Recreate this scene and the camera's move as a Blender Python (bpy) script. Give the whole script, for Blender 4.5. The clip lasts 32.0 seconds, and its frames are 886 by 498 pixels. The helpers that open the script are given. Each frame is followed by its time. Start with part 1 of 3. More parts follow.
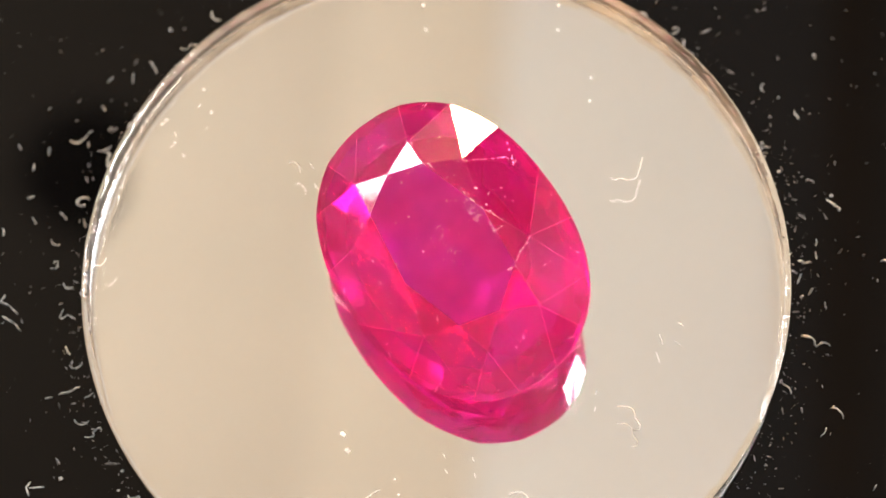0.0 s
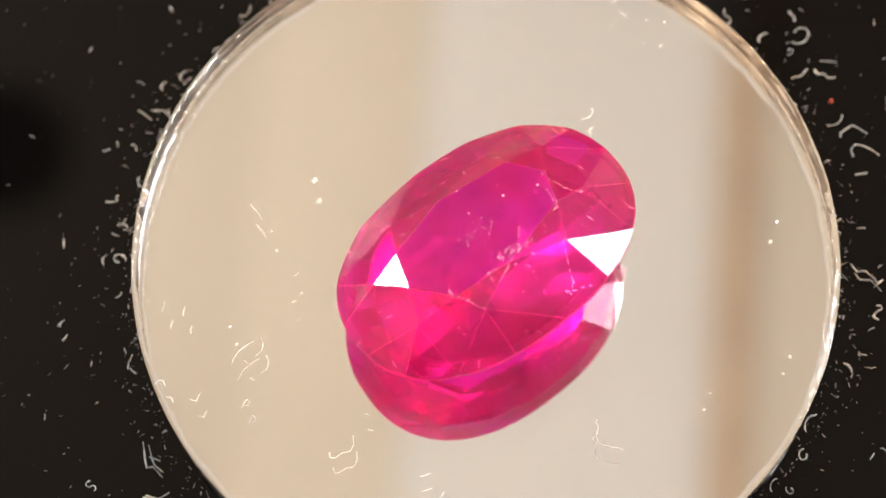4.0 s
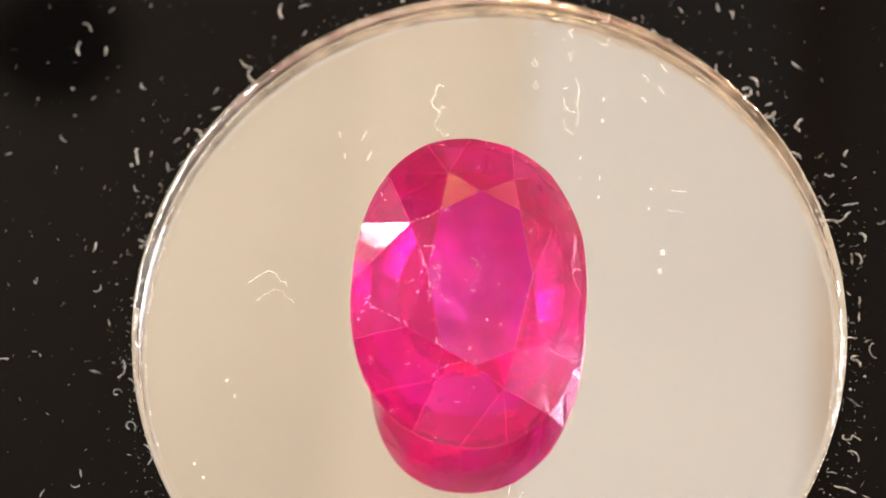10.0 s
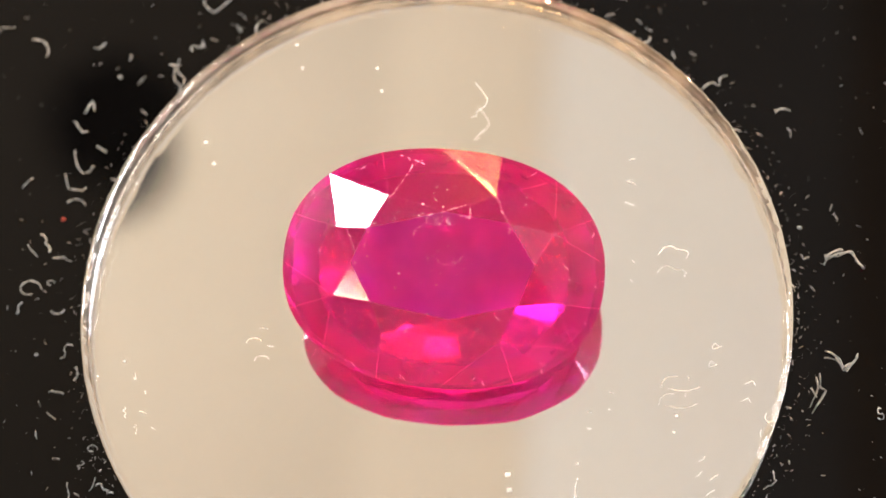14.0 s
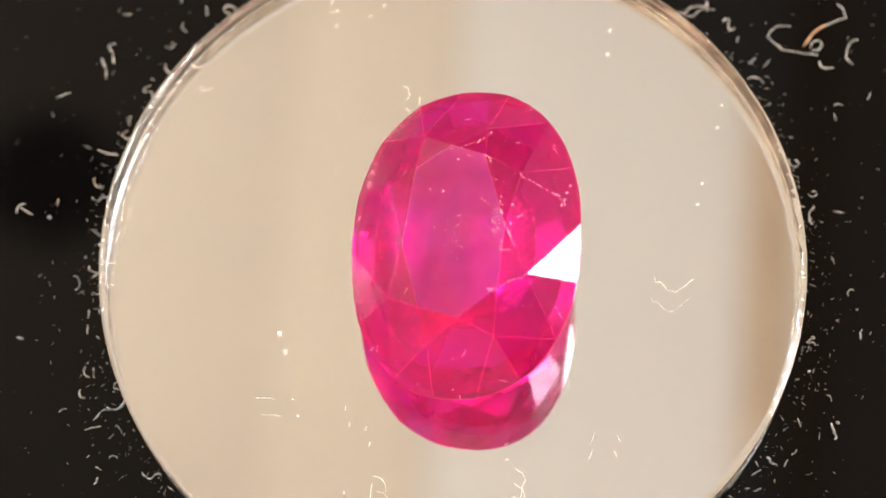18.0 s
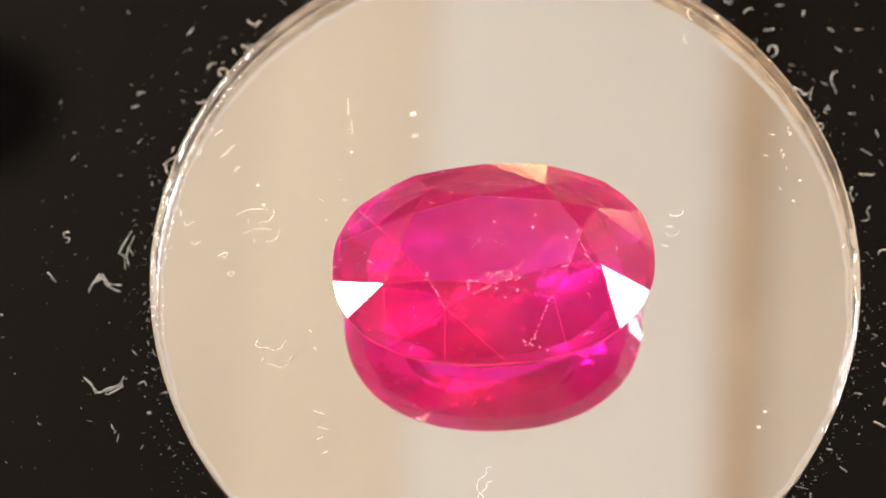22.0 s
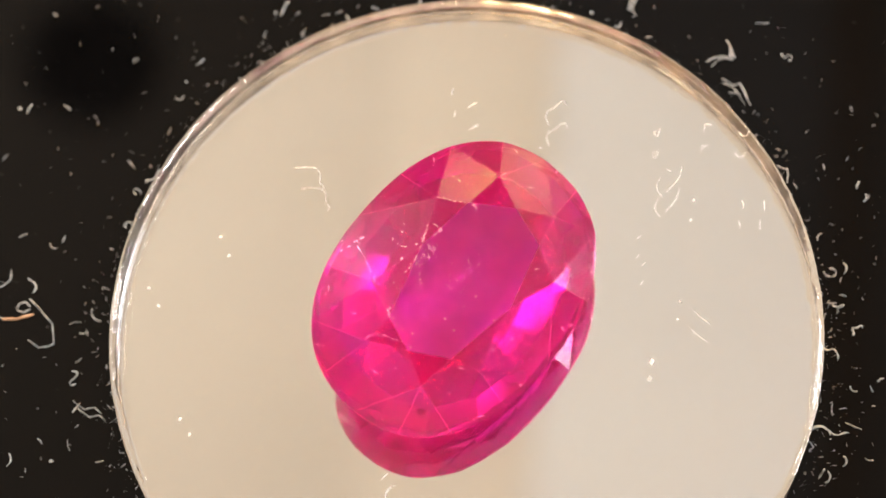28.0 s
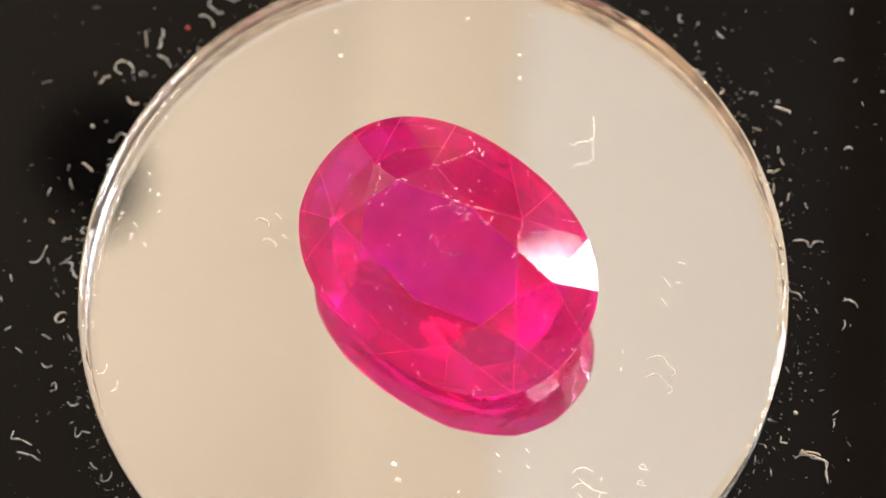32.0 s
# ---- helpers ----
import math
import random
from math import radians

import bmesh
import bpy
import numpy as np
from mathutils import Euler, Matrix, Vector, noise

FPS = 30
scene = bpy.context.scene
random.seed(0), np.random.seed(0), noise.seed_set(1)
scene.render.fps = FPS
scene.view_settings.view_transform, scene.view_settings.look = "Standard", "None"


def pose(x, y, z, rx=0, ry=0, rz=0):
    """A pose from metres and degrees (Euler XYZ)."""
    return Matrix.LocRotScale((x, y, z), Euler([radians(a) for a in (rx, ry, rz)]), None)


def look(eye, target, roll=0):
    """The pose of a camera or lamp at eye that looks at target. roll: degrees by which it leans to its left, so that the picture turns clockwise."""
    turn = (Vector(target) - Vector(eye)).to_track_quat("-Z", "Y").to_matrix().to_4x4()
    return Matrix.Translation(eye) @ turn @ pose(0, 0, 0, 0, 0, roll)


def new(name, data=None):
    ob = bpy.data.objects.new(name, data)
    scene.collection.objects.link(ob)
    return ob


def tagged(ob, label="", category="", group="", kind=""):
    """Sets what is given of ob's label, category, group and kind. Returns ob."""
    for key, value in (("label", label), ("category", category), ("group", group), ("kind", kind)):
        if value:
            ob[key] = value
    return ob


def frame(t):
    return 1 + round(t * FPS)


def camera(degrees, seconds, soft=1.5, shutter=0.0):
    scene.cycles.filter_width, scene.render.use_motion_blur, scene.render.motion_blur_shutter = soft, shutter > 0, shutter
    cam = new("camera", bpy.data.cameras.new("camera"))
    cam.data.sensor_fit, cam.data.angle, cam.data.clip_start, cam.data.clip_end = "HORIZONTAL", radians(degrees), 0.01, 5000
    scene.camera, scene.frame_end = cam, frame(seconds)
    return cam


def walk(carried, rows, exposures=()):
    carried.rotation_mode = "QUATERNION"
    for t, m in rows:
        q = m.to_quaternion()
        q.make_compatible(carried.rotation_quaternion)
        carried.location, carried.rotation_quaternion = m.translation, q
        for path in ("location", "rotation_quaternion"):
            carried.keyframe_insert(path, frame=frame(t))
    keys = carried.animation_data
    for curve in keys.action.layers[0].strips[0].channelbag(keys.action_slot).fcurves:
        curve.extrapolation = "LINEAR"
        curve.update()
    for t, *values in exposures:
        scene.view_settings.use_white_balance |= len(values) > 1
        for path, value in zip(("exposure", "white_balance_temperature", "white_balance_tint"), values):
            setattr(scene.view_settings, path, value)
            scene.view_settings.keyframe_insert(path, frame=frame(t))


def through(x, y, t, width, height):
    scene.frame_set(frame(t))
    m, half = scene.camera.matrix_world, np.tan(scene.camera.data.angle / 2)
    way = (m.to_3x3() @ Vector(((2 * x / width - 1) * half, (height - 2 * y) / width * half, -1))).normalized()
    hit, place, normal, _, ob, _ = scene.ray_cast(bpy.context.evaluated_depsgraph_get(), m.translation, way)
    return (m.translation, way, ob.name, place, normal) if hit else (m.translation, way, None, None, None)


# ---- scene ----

# All small sizes are written in millimetres and scaled by MM. z = 0 is the plate's top on the turning axis.
MM = 0.001
GLASS_TOP = 1.75
DISC_X, DISC_Y, DISC_R = -1.24, 0.69, 12.88

# ---------------------------------------------------------------- camera
cam = camera(21.147, 32.0, soft=1.6)
cam.data.dof.use_dof = True
cam.data.dof.focus_distance = 0.0845
cam.data.dof.aperture_fstop = 50
EYE = (0.0, -0.026526, 0.083257)
AIM = (-0.000866, 0.001397, 0.002239)
walk(cam, [(0.0, look(EYE, AIM, -6.417)), (32.0, look(EYE, AIM, -6.417))])

# ---------------------------------------------------------------- world, windows and lamp
world = bpy.data.worlds.new("sky")
scene.world = world
world.use_nodes = True
sky = world.node_tree.nodes.new("ShaderNodeTexSky")
sky.sky_type, sky.sun_disc = "NISHITA", False
sky.sun_elevation, sky.sun_rotation = radians(35), radians(200)
world.node_tree.links.new(sky.outputs[0], world.node_tree.nodes["Background"].inputs[0])
world.node_tree.nodes["Background"].inputs[1].default_value = 0.1


def window_light(name, eye, target, wide, high, watts, colour):
    lamp = bpy.data.lights.new(name, "AREA")
    lamp.shape, lamp.size, lamp.size_y = "RECTANGLE", wide, high
    lamp.energy, lamp.color = watts, colour
    ob = new(name, lamp)
    ob.matrix_basis = look(eye, target)
    return ob


AROUND = radians(128.6)     # the way to the oblique corner wall, 1.5 m off


def on_oblique(along, height):
    """A place on the oblique wall's inner face."""
    return (1.5 * math.cos(AROUND) - along * math.sin(AROUND), 1.5 * math.sin(AROUND) + along * math.cos(AROUND), height)


for k, (along, wide, high, watts) in enumerate(((-0.153, 0.160, 0.37, 17.6), (0.143, 0.265, 0.40, 25.5))):
    eye = Vector(on_oblique(along, 1.02 if k else 1.06))
    window_light("daylight_%d" % (k + 1), eye, eye - Vector((math.cos(AROUND), math.sin(AROUND), 0)), wide, high, watts, (1.0, 0.94, 0.87))
window_light("daylight_3", (-1.22, 0.667, 0.715), (0, 0.667, 0.715), 0.22, 0.22, 16, (1.0, 0.97, 0.94))
window_light("daylight_4", (-1.22, 0.525, 0.415), (0, 0.525, 0.415), 0.19, 0.13, 6, (1.0, 0.95, 0.88))
window_light("daylight_5", (1.05, 0.018, 0.77), (0, 0.018, 0.77), 0.29, 0.52, 15.5, (0.94, 0.96, 1.0))
window_light("daylight_6", (1.05, 0.285, 1.31), (0, 0.285, 1.31), 0.23, 0.50, 11.5, (0.94, 0.96, 1.0))
window_light("daylight_7", (1.05, -0.13, 0.07), (0, -0.13, 0.07), 0.37, 0.12, 3.0, (0.84, 0.84, 1.0))

# ---------------------------------------------------------------- materials


def shader(name, colour, rough=0.5, metal=0.0, **more):
    m = bpy.data.materials.new(name)
    m.use_nodes = True
    b = m.node_tree.nodes["Principled BSDF"]
    b.inputs["Base Color"].default_value = (*colour, 1)
    b.inputs["Roughness"].default_value = rough
    b.inputs["Metallic"].default_value = metal
    for key, value in more.items():
        b.inputs[key.replace("_", " ")].default_value = value
    return m


def vary(m, scale, low, high, socket="Base Color", detail=6.0):
    """Noise between two values of one input, in object space."""
    t = m.node_tree
    b = t.nodes["Principled BSDF"]
    co = t.nodes.new("ShaderNodeTexCoord")
    n = t.nodes.new("ShaderNodeTexNoise")
    n.inputs["Scale"].default_value, n.inputs["Detail"].default_value = scale, detail
    t.links.new(co.outputs["Object"], n.inputs["Vector"])
    r = t.nodes.new("ShaderNodeValToRGB")
    r.color_ramp.elements[0].position, r.color_ramp.elements[1].position = 0.35, 0.65
    as4 = lambda v: (*v, 1) if isinstance(v, tuple) else (v, v, v, 1)
    r.color_ramp.elements[0].color, r.color_ramp.elements[1].color = as4(low), as4(high)
    t.links.new(n.outputs["Fac"], r.inputs["Fac"])
    t.links.new(r.outputs["Color"], b.inputs[socket])
    return n


def bumpy(m, scale, strength, distance, detail=5.0, stretch=(1, 1, 1)):
    t = m.node_tree
    co = t.nodes.new("ShaderNodeTexCoord")
    mp = t.nodes.new("ShaderNodeMapping")
    mp.inputs["Scale"].default_value = stretch
    n = t.nodes.new("ShaderNodeTexNoise")
    n.inputs["Scale"].default_value, n.inputs["Detail"].default_value = scale, detail
    bp = t.nodes.new("ShaderNodeBump")
    bp.inputs["Strength"].default_value, bp.inputs["Distance"].default_value = strength, distance
    t.links.new(co.outputs["Object"], mp.inputs["Vector"])
    t.links.new(mp.outputs["Vector"], n.inputs["Vector"])
    t.links.new(n.outputs["Fac"], bp.inputs["Height"])
    t.links.new(bp.outputs["Normal"], t.nodes["Principled BSDF"].inputs["Normal"])


GLOSS_BLACK = shader("gloss_black", (0.0008, 0.0007, 0.0007), 0.04, IOR=1.29)
vary(GLOSS_BLACK, 900, 0.02, 0.05, "Roughness")
MATT_BLACK = shader("matt_black", (0.02, 0.02, 0.02), 0.6)
vary(MATT_BLACK, 60, (0.015, 0.015, 0.015), (0.03, 0.03, 0.03))
# Matt black again, with the recess's shade put into the colour.
SHADED_BLACK = shader("shaded_recess_black", (0.003, 0.003, 0.003), 0.8)
vary(SHADED_BLACK, 80, (0.002, 0.002, 0.002), (0.004, 0.004, 0.004))
CLEAR = shader("clear_glass", (0.97, 0.985, 0.98), 0.0, IOR=1.5, Transmission_Weight=1.0)


def edge_shader(name, least, most, rough, relief, fine, depth=0.00005):
    """Finely ground glass: part clear, part scattering the light that reaches it."""
    m = shader(name, (0.97, 0.96, 0.94), rough, IOR=1.5, Transmission_Weight=1.0)
    bumpy(m, fine, relief, depth, detail=2.0, stretch=(1, 1, 0.3))
    t = m.node_tree
    tra, dif = t.nodes.new("ShaderNodeBsdfTranslucent"), t.nodes.new("ShaderNodeBsdfDiffuse")
    co, n, rng = t.nodes.new("ShaderNodeTexCoord"), t.nodes.new("ShaderNodeTexNoise"), t.nodes.new("ShaderNodeMapRange")
    n.inputs["Scale"].default_value, n.inputs["Detail"].default_value = 700, 5
    rng.inputs["From Min"].default_value, rng.inputs["From Max"].default_value = 0.35, 0.65
    rng.inputs["To Min"].default_value, rng.inputs["To Max"].default_value = least, most
    both, mix = t.nodes.new("ShaderNodeMixShader"), t.nodes.new("ShaderNodeMixShader")
    for x in (tra, dif):
        x.inputs["Color"].default_value = (0.60, 0.56, 0.50, 1)
    t.links.new(co.outputs["Object"], n.inputs["Vector"])
    t.links.new(n.outputs["Fac"], rng.inputs["Value"])
    both.inputs[0].default_value = 0.25
    t.links.new(tra.outputs[0], both.inputs[1])
    t.links.new(dif.outputs[0], both.inputs[2])
    t.links.new(rng.outputs[0], mix.inputs[0])
    t.links.new(t.nodes["Principled BSDF"].outputs[0], mix.inputs[1])
    t.links.new(both.outputs[0], mix.inputs[2])
    t.links.new(mix.outputs[0], t.nodes["Material Output"].inputs["Surface"])
    return m


EDGE = edge_shader("ground_glass_edge", 0.08, 0.26, 0.08, 0.30, 700)
BEVEL = edge_shader("polished_bevel", 0.0, 0.03, 0.035, 1.0, 600, 0.00011)
SILVER = shader("silver_coat", (0.93, 0.92, 0.90), 0.0, 1.0)
BACKING = shader("grey_backing_paint", (0.18, 0.17, 0.17), 0.7)
vary(BACKING, 500, (0.14, 0.13, 0.13), (0.22, 0.21, 0.21))


def lint_shader(name, dark, light, through=0.5):
    """Thin fibre: scatters light back and lets some through."""
    m = bpy.data.materials.new(name)
    m.use_nodes = True
    t = m.node_tree
    t.nodes.remove(t.nodes["Principled BSDF"])
    co, n, r = t.nodes.new("ShaderNodeTexCoord"), t.nodes.new("ShaderNodeTexNoise"), t.nodes.new("ShaderNodeValToRGB")
    n.inputs["Scale"].default_value = 4000
    r.color_ramp.elements[0].position, r.color_ramp.elements[1].position = 0.35, 0.65
    r.color_ramp.elements[0].color, r.color_ramp.elements[1].color = (*dark, 1), (*light, 1)
    t.links.new(co.outputs["Object"], n.inputs["Vector"])
    t.links.new(n.outputs["Fac"], r.inputs["Fac"])
    dif, tra, mix = t.nodes.new("ShaderNodeBsdfDiffuse"), t.nodes.new("ShaderNodeBsdfTranslucent"), t.nodes.new("ShaderNodeMixShader")
    mix.inputs[0].default_value = through
    for k, x in enumerate((dif, tra)):
        t.links.new(r.outputs["Color"], x.inputs["Color"])
        t.links.new(x.outputs[0], mix.inputs[1 + k])
    t.links.new(mix.outputs[0], t.nodes["Material Output"].inputs["Surface"])
    return m


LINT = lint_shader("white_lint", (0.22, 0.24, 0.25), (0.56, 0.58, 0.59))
# same lint on the mirror, its stronger light put into a paler colour
LINT_LIT = lint_shader("lit_lint", (0.93, 0.93, 0.92), (0.97, 0.97, 0.96), 0.62)
DUST = lint_shader("grey_dust", (0.10, 0.10, 0.10), (0.46, 0.46, 0.47))
LINT_TAN = lint_shader("tan_lint", (0.45, 0.30, 0.20), (0.65, 0.48, 0.36))
LINT_RED = lint_shader("red_lint", (0.32, 0.07, 0.06), (0.42, 0.12, 0.10))
CREAM = shader("cream_ceiling_paint", (0.226, 0.199, 0.164), 0.9)
vary(CREAM, 3.0, (0.219, 0.193, 0.159), (0.233, 0.205, 0.169))
MIDDLE = shader("off_white_ceiling_board", (0.258, 0.228, 0.188), 0.9)
vary(MIDDLE, 3.0, (0.251, 0.222, 0.183), (0.265, 0.234, 0.193))
PALE = shader("pale_ceiling_board", (0.276, 0.267, 0.256), 0.9)
vary(PALE, 3.0, (0.269, 0.260, 0.250), (0.283, 0.274, 0.262))
WALL = shader("pale_wall_paint", (0.38, 0.34, 0.31), 0.9)
vary(WALL, 4.0, (0.36, 0.32, 0.29), (0.40, 0.36, 0.33))
BATTEN = shader("tan_wood", (0.20, 0.145, 0.095), 0.6)
vary(BATTEN, 20.0, (0.18, 0.13, 0.085), (0.22, 0.16, 0.105))
TABLE = shader("brown_wood", (0.20, 0.12, 0.07), 0.5)
vary(TABLE, 30.0, (0.15, 0.09, 0.05), (0.25, 0.15, 0.09))
FLOOR = shader("floor_boards", (0.35, 0.24, 0.15), 0.6)
vary(FLOOR, 8.0, (0.30, 0.20, 0.12), (0.40, 0.28, 0.18))
FRAME = shader("white_frame_paint", (0.8, 0.8, 0.78), 0.4)


def bulb_shader(name, colour, strength):
    m = shader(name, colour, 0.4)
    b = m.node_tree.nodes["Principled BSDF"]
    b.inputs["Emission Color"].default_value, b.inputs["Emission Strength"].default_value = (*colour, 1), strength
    return m


BULB = bulb_shader("warm_globe", (1.0, 0.56, 0.22), 250.0)
BULB_RIM = bulb_shader("rim_glow_globe", (1.0, 0.58, 0.28), 2800.0)
BULB_SOFT = bulb_shader("soft_warm_bulb", (1.0, 0.82, 0.55), 30.0)


def ruby_shader(name, rough, clear, haze, low, high, silk, polish=0.0):
    """Cloudy red stone under a polished skin: refracting softly, with a faint uneven silk that scatters and lets light through."""
    m = shader(name, high, rough, IOR=1.76, Transmission_Weight=clear, Coat_Weight=polish, Coat_IOR=1.7, Coat_Roughness=0.02)
    if polish:      # the skin alone mirrors, the cloudy body under it does not
        m.node_tree.nodes["Principled BSDF"].inputs["Specular Tint"].default_value = (0.03, 0.03, 0.03, 1)
    vary(m, 330, low, high, detail=2.0)
    t = m.node_tree
    b, tra, mix = t.nodes["Principled BSDF"], t.nodes.new("ShaderNodeBsdfTranslucent"), t.nodes.new("ShaderNodeMixShader")
    tra.inputs["Color"].default_value = (*silk, 1)
    co, n, rng = t.nodes.new("ShaderNodeTexCoord"), t.nodes.new("ShaderNodeTexNoise"), t.nodes.new("ShaderNodeMapRange")
    n.inputs["Scale"].default_value, n.inputs["Detail"].default_value = 900, 3
    rng.inputs["From Min"].default_value, rng.inputs["From Max"].default_value = 0.3, 0.7
    rng.inputs["To Min"].default_value, rng.inputs["To Max"].default_value = 0.35 * haze, 1.65 * haze
    t.links.new(co.outputs["Object"], n.inputs["Vector"])
    t.links.new(n.outputs["Fac"], rng.inputs["Value"])
    t.links.new(rng.outputs[0], mix.inputs[0])
    t.links.new(b.outputs[0], mix.inputs[1])
    t.links.new(tra.outputs[0], mix.inputs[2])
    t.links.new(mix.outputs[0], t.nodes["Material Output"].inputs["Surface"])
    return m


# Table body tinted lilac: milky stone plus the ceiling's sheen put into the colour.
RUBY_TABLE_SHEEN = ruby_shader("ruby_table_sheen", 0.28, 0.90, 0.26, (0.81, 0.014, 0.38), (0.81, 0.028, 0.68), (0.50, 0.080, 0.60), 0.9)
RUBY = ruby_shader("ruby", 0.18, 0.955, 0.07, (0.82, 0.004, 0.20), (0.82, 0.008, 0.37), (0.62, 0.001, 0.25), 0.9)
RUBY_DEEP = ruby_shader("ruby_pavilion", 0.16, 0.955, 0.08, (0.83, 0.003, 0.20), (0.83, 0.006, 0.36), (0.62, 0.001, 0.25))
RUBY_RIM = ruby_shader("ruby_girdle", 0.25, 0.70, 0.20, (0.95, 0.06, 0.28), (0.95, 0.12, 0.40), (0.85, 0.06, 0.34))
WORN = ruby_shader("worn_facet_edge", 0.30, 0.6, 0.3, (0.95, 0.02, 0.20), (0.95, 0.05, 0.28), (0.90, 0.03, 0.30))
VEIN = shader("pale_healed_crack", (0.90, 0.32, 0.56), 0.4)
vary(VEIN, 1500, (0.84, 0.20, 0.46), (0.94, 0.46, 0.66))
FLAW = shader("pale_scratch", (0.95, 0.50, 0.68), 0.4)

# ---------------------------------------------------------------- building helpers


def part(name, bm, material, parent=None, label=""):
    mesh = bpy.data.meshes.new(name)
    bm.normal_update()
    bm.to_mesh(mesh)
    bm.free()
    for m in material if isinstance(material, (list, tuple)) else [material]:
        mesh.materials.append(m)
    ob = new(name, mesh)
    if parent:
        ob.parent = parent
    if label:
        ob["label"] = label
    return ob


def box(x0, x1, y0, y1, z0, z1, bevel=0.0):
    bm = bmesh.new()
    bmesh.ops.create_cube(bm, size=1, matrix=Matrix.LocRotScale(((x0 + x1) / 2, (y0 + y1) / 2, (z0 + z1) / 2), None, (x1 - x0, y1 - y0, z1 - z0)))
    if bevel:
        bmesh.ops.bevel(bm, geom=bm.edges[:], offset=bevel, segments=2, affect="EDGES", profile=0.5)
    return bm


def lathe(profile, n=128, smooth=True):
    """A solid turned about z from (radius, height) pairs, both ends on the axis."""
    bm = bmesh.new()
    rings = []
    for r, z in profile:
        if r == 0:
            rings.append([bm.verts.new((0, 0, z))])
        else:
            rings.append([bm.verts.new((r * math.cos(2 * math.pi * i / n), r * math.sin(2 * math.pi * i / n), z)) for i in range(n)])
    for a, b in zip(rings, rings[1:]):
        for i in range(n):
            j = (i + 1) % n
            q = [a[i % len(a)], a[j % len(a)], b[j % len(b)], b[i % len(b)]]
            f = bm.faces.new(list(dict.fromkeys(q)))
            f.smooth = smooth
    bmesh.ops.recalc_face_normals(bm, faces=bm.faces[:])
    return bm


# ---------------------------------------------------------------- the turning
# degrees at each full second; the plate leans a little from the axis
TURN = (0.45, -21.25, -42.96, -64.46, -85.96, -109.01, -132.05, -153.97, -175.88, -197.83, -219.78, -242.09, -264.39, -286.77, -309.15, -330.77, -352.39,
        -374.09, -395.79, -417.34, -438.89, -460.68, -482.47, -504.33, -526.19, -548.21, -570.23, -591.99, -613.74, -635.85, -657.96, -680.09, -702.21)
LEAN = Matrix(((1, 0, 0.001, 0), (0, 1, 0.016, 0), (-0.001, -0.016, 1, 0), (0, 0, 0, 1)))     # the mirror and the stone on it
PLATE_LEAN = Matrix(((1, 0, -0.0075, 0), (0, 1, 0.01325, 0), (0.0075, -0.01325, 1, -0.0001), (0, 0, 0, 1)))     # the plate under it
turning = []


def turns_with_plate(ob, m, lean=LEAN):
    """ob rests on the turning plate at the pose m (in metres, in the plate's own space)."""
    ob.matrix_basis = lean @ m
    turning.append((ob, lean @ m))
    return ob


def motions():
    for ob, m in turning:
        walk(ob, [(float(t), pose(0, 0, 0, 0, 0, a) @ m) for t, a in enumerate(TURN)])


# ---------------------------------------------------------------- the room
CEIL = 1.62
tagged(part("ceiling", box(-1.35, 1.18, -1.45, 2.45, CEIL, CEIL + 0.12), CREAM), "cream painted plain ceiling over the table", "ceiling", kind="structure")
tagged(part("floor", box(-1.35, 1.18, -1.45, 2.45, -0.90, -0.80), FLOOR), "brown wooden floor under the table", "floor", kind="structure")
tagged(part("wall_south", box(-1.35, 1.18, -1.45, -1.30, -0.80, CEIL), WALL), "pale cream painted plain wall", "wall", kind="structure")
tagged(part("wall_north", box(-1.35, 1.18, 2.30, 2.45, -0.80, CEIL), WALL), "pale cream painted plain wall", "wall", kind="structure")


def side_wall(name, x0, x1, openings, label, start=-1.30, end=2.30):
    """A wall along y with openings (y0, y1, z0, z1), one mesh."""
    ys = sorted({start, end}.union(*[o[:2] for o in openings]))
    zs = sorted({-0.80, CEIL}.union(*[o[2:] for o in openings]))
    bm = bmesh.new()
    for a, b in zip(ys, ys[1:]):
        for c, d in zip(zs, zs[1:]):
            if not any(o[0] <= a and b <= o[1] and o[2] <= c and d <= o[3] for o in openings):
                bmesh.ops.create_cube(bm, size=1, matrix=Matrix.LocRotScale(((x0 + x1) / 2, (a + b) / 2, (c + d) / 2), None, (x1 - x0, b - a, d - c)))
    bmesh.ops.remove_doubles(bm, verts=bm.verts[:], dist=1e-5)
    seen = {}
    for f in bm.faces:
        seen.setdefault(frozenset(f.verts), []).append(f)
    bmesh.ops.delete(bm, geom=[f for fs in seen.values() if len(fs) > 1 for f in fs], context="FACES_ONLY")
    return tagged(part(name, bm, WALL), label, "wall", kind="structure")


def window(name, x, y0, y1, z0, z1):
    w = tagged(new(name), "white framed window letting in daylight", "window", kind="structure")
    w.location = (x, (y0 + y1) / 2, z0)
    a, h = (y1 - y0) / 2, z1 - z0
    for part_name, b in (("window_sill", (-0.05, 0.05, -a, a, 0, 0.04)), ("head_rail", (-0.03, 0.03, -a, a, h - 0.04, h)),
                         ("jamb", (-0.03, 0.03, -a, -a + 0.04, 0.04, h - 0.04)), ("jamb", (-0.03, 0.03, a - 0.04, a, 0.04, h - 0.04))):
        part(part_name, box(*b, bevel=0.004), FRAME, w)
    return w


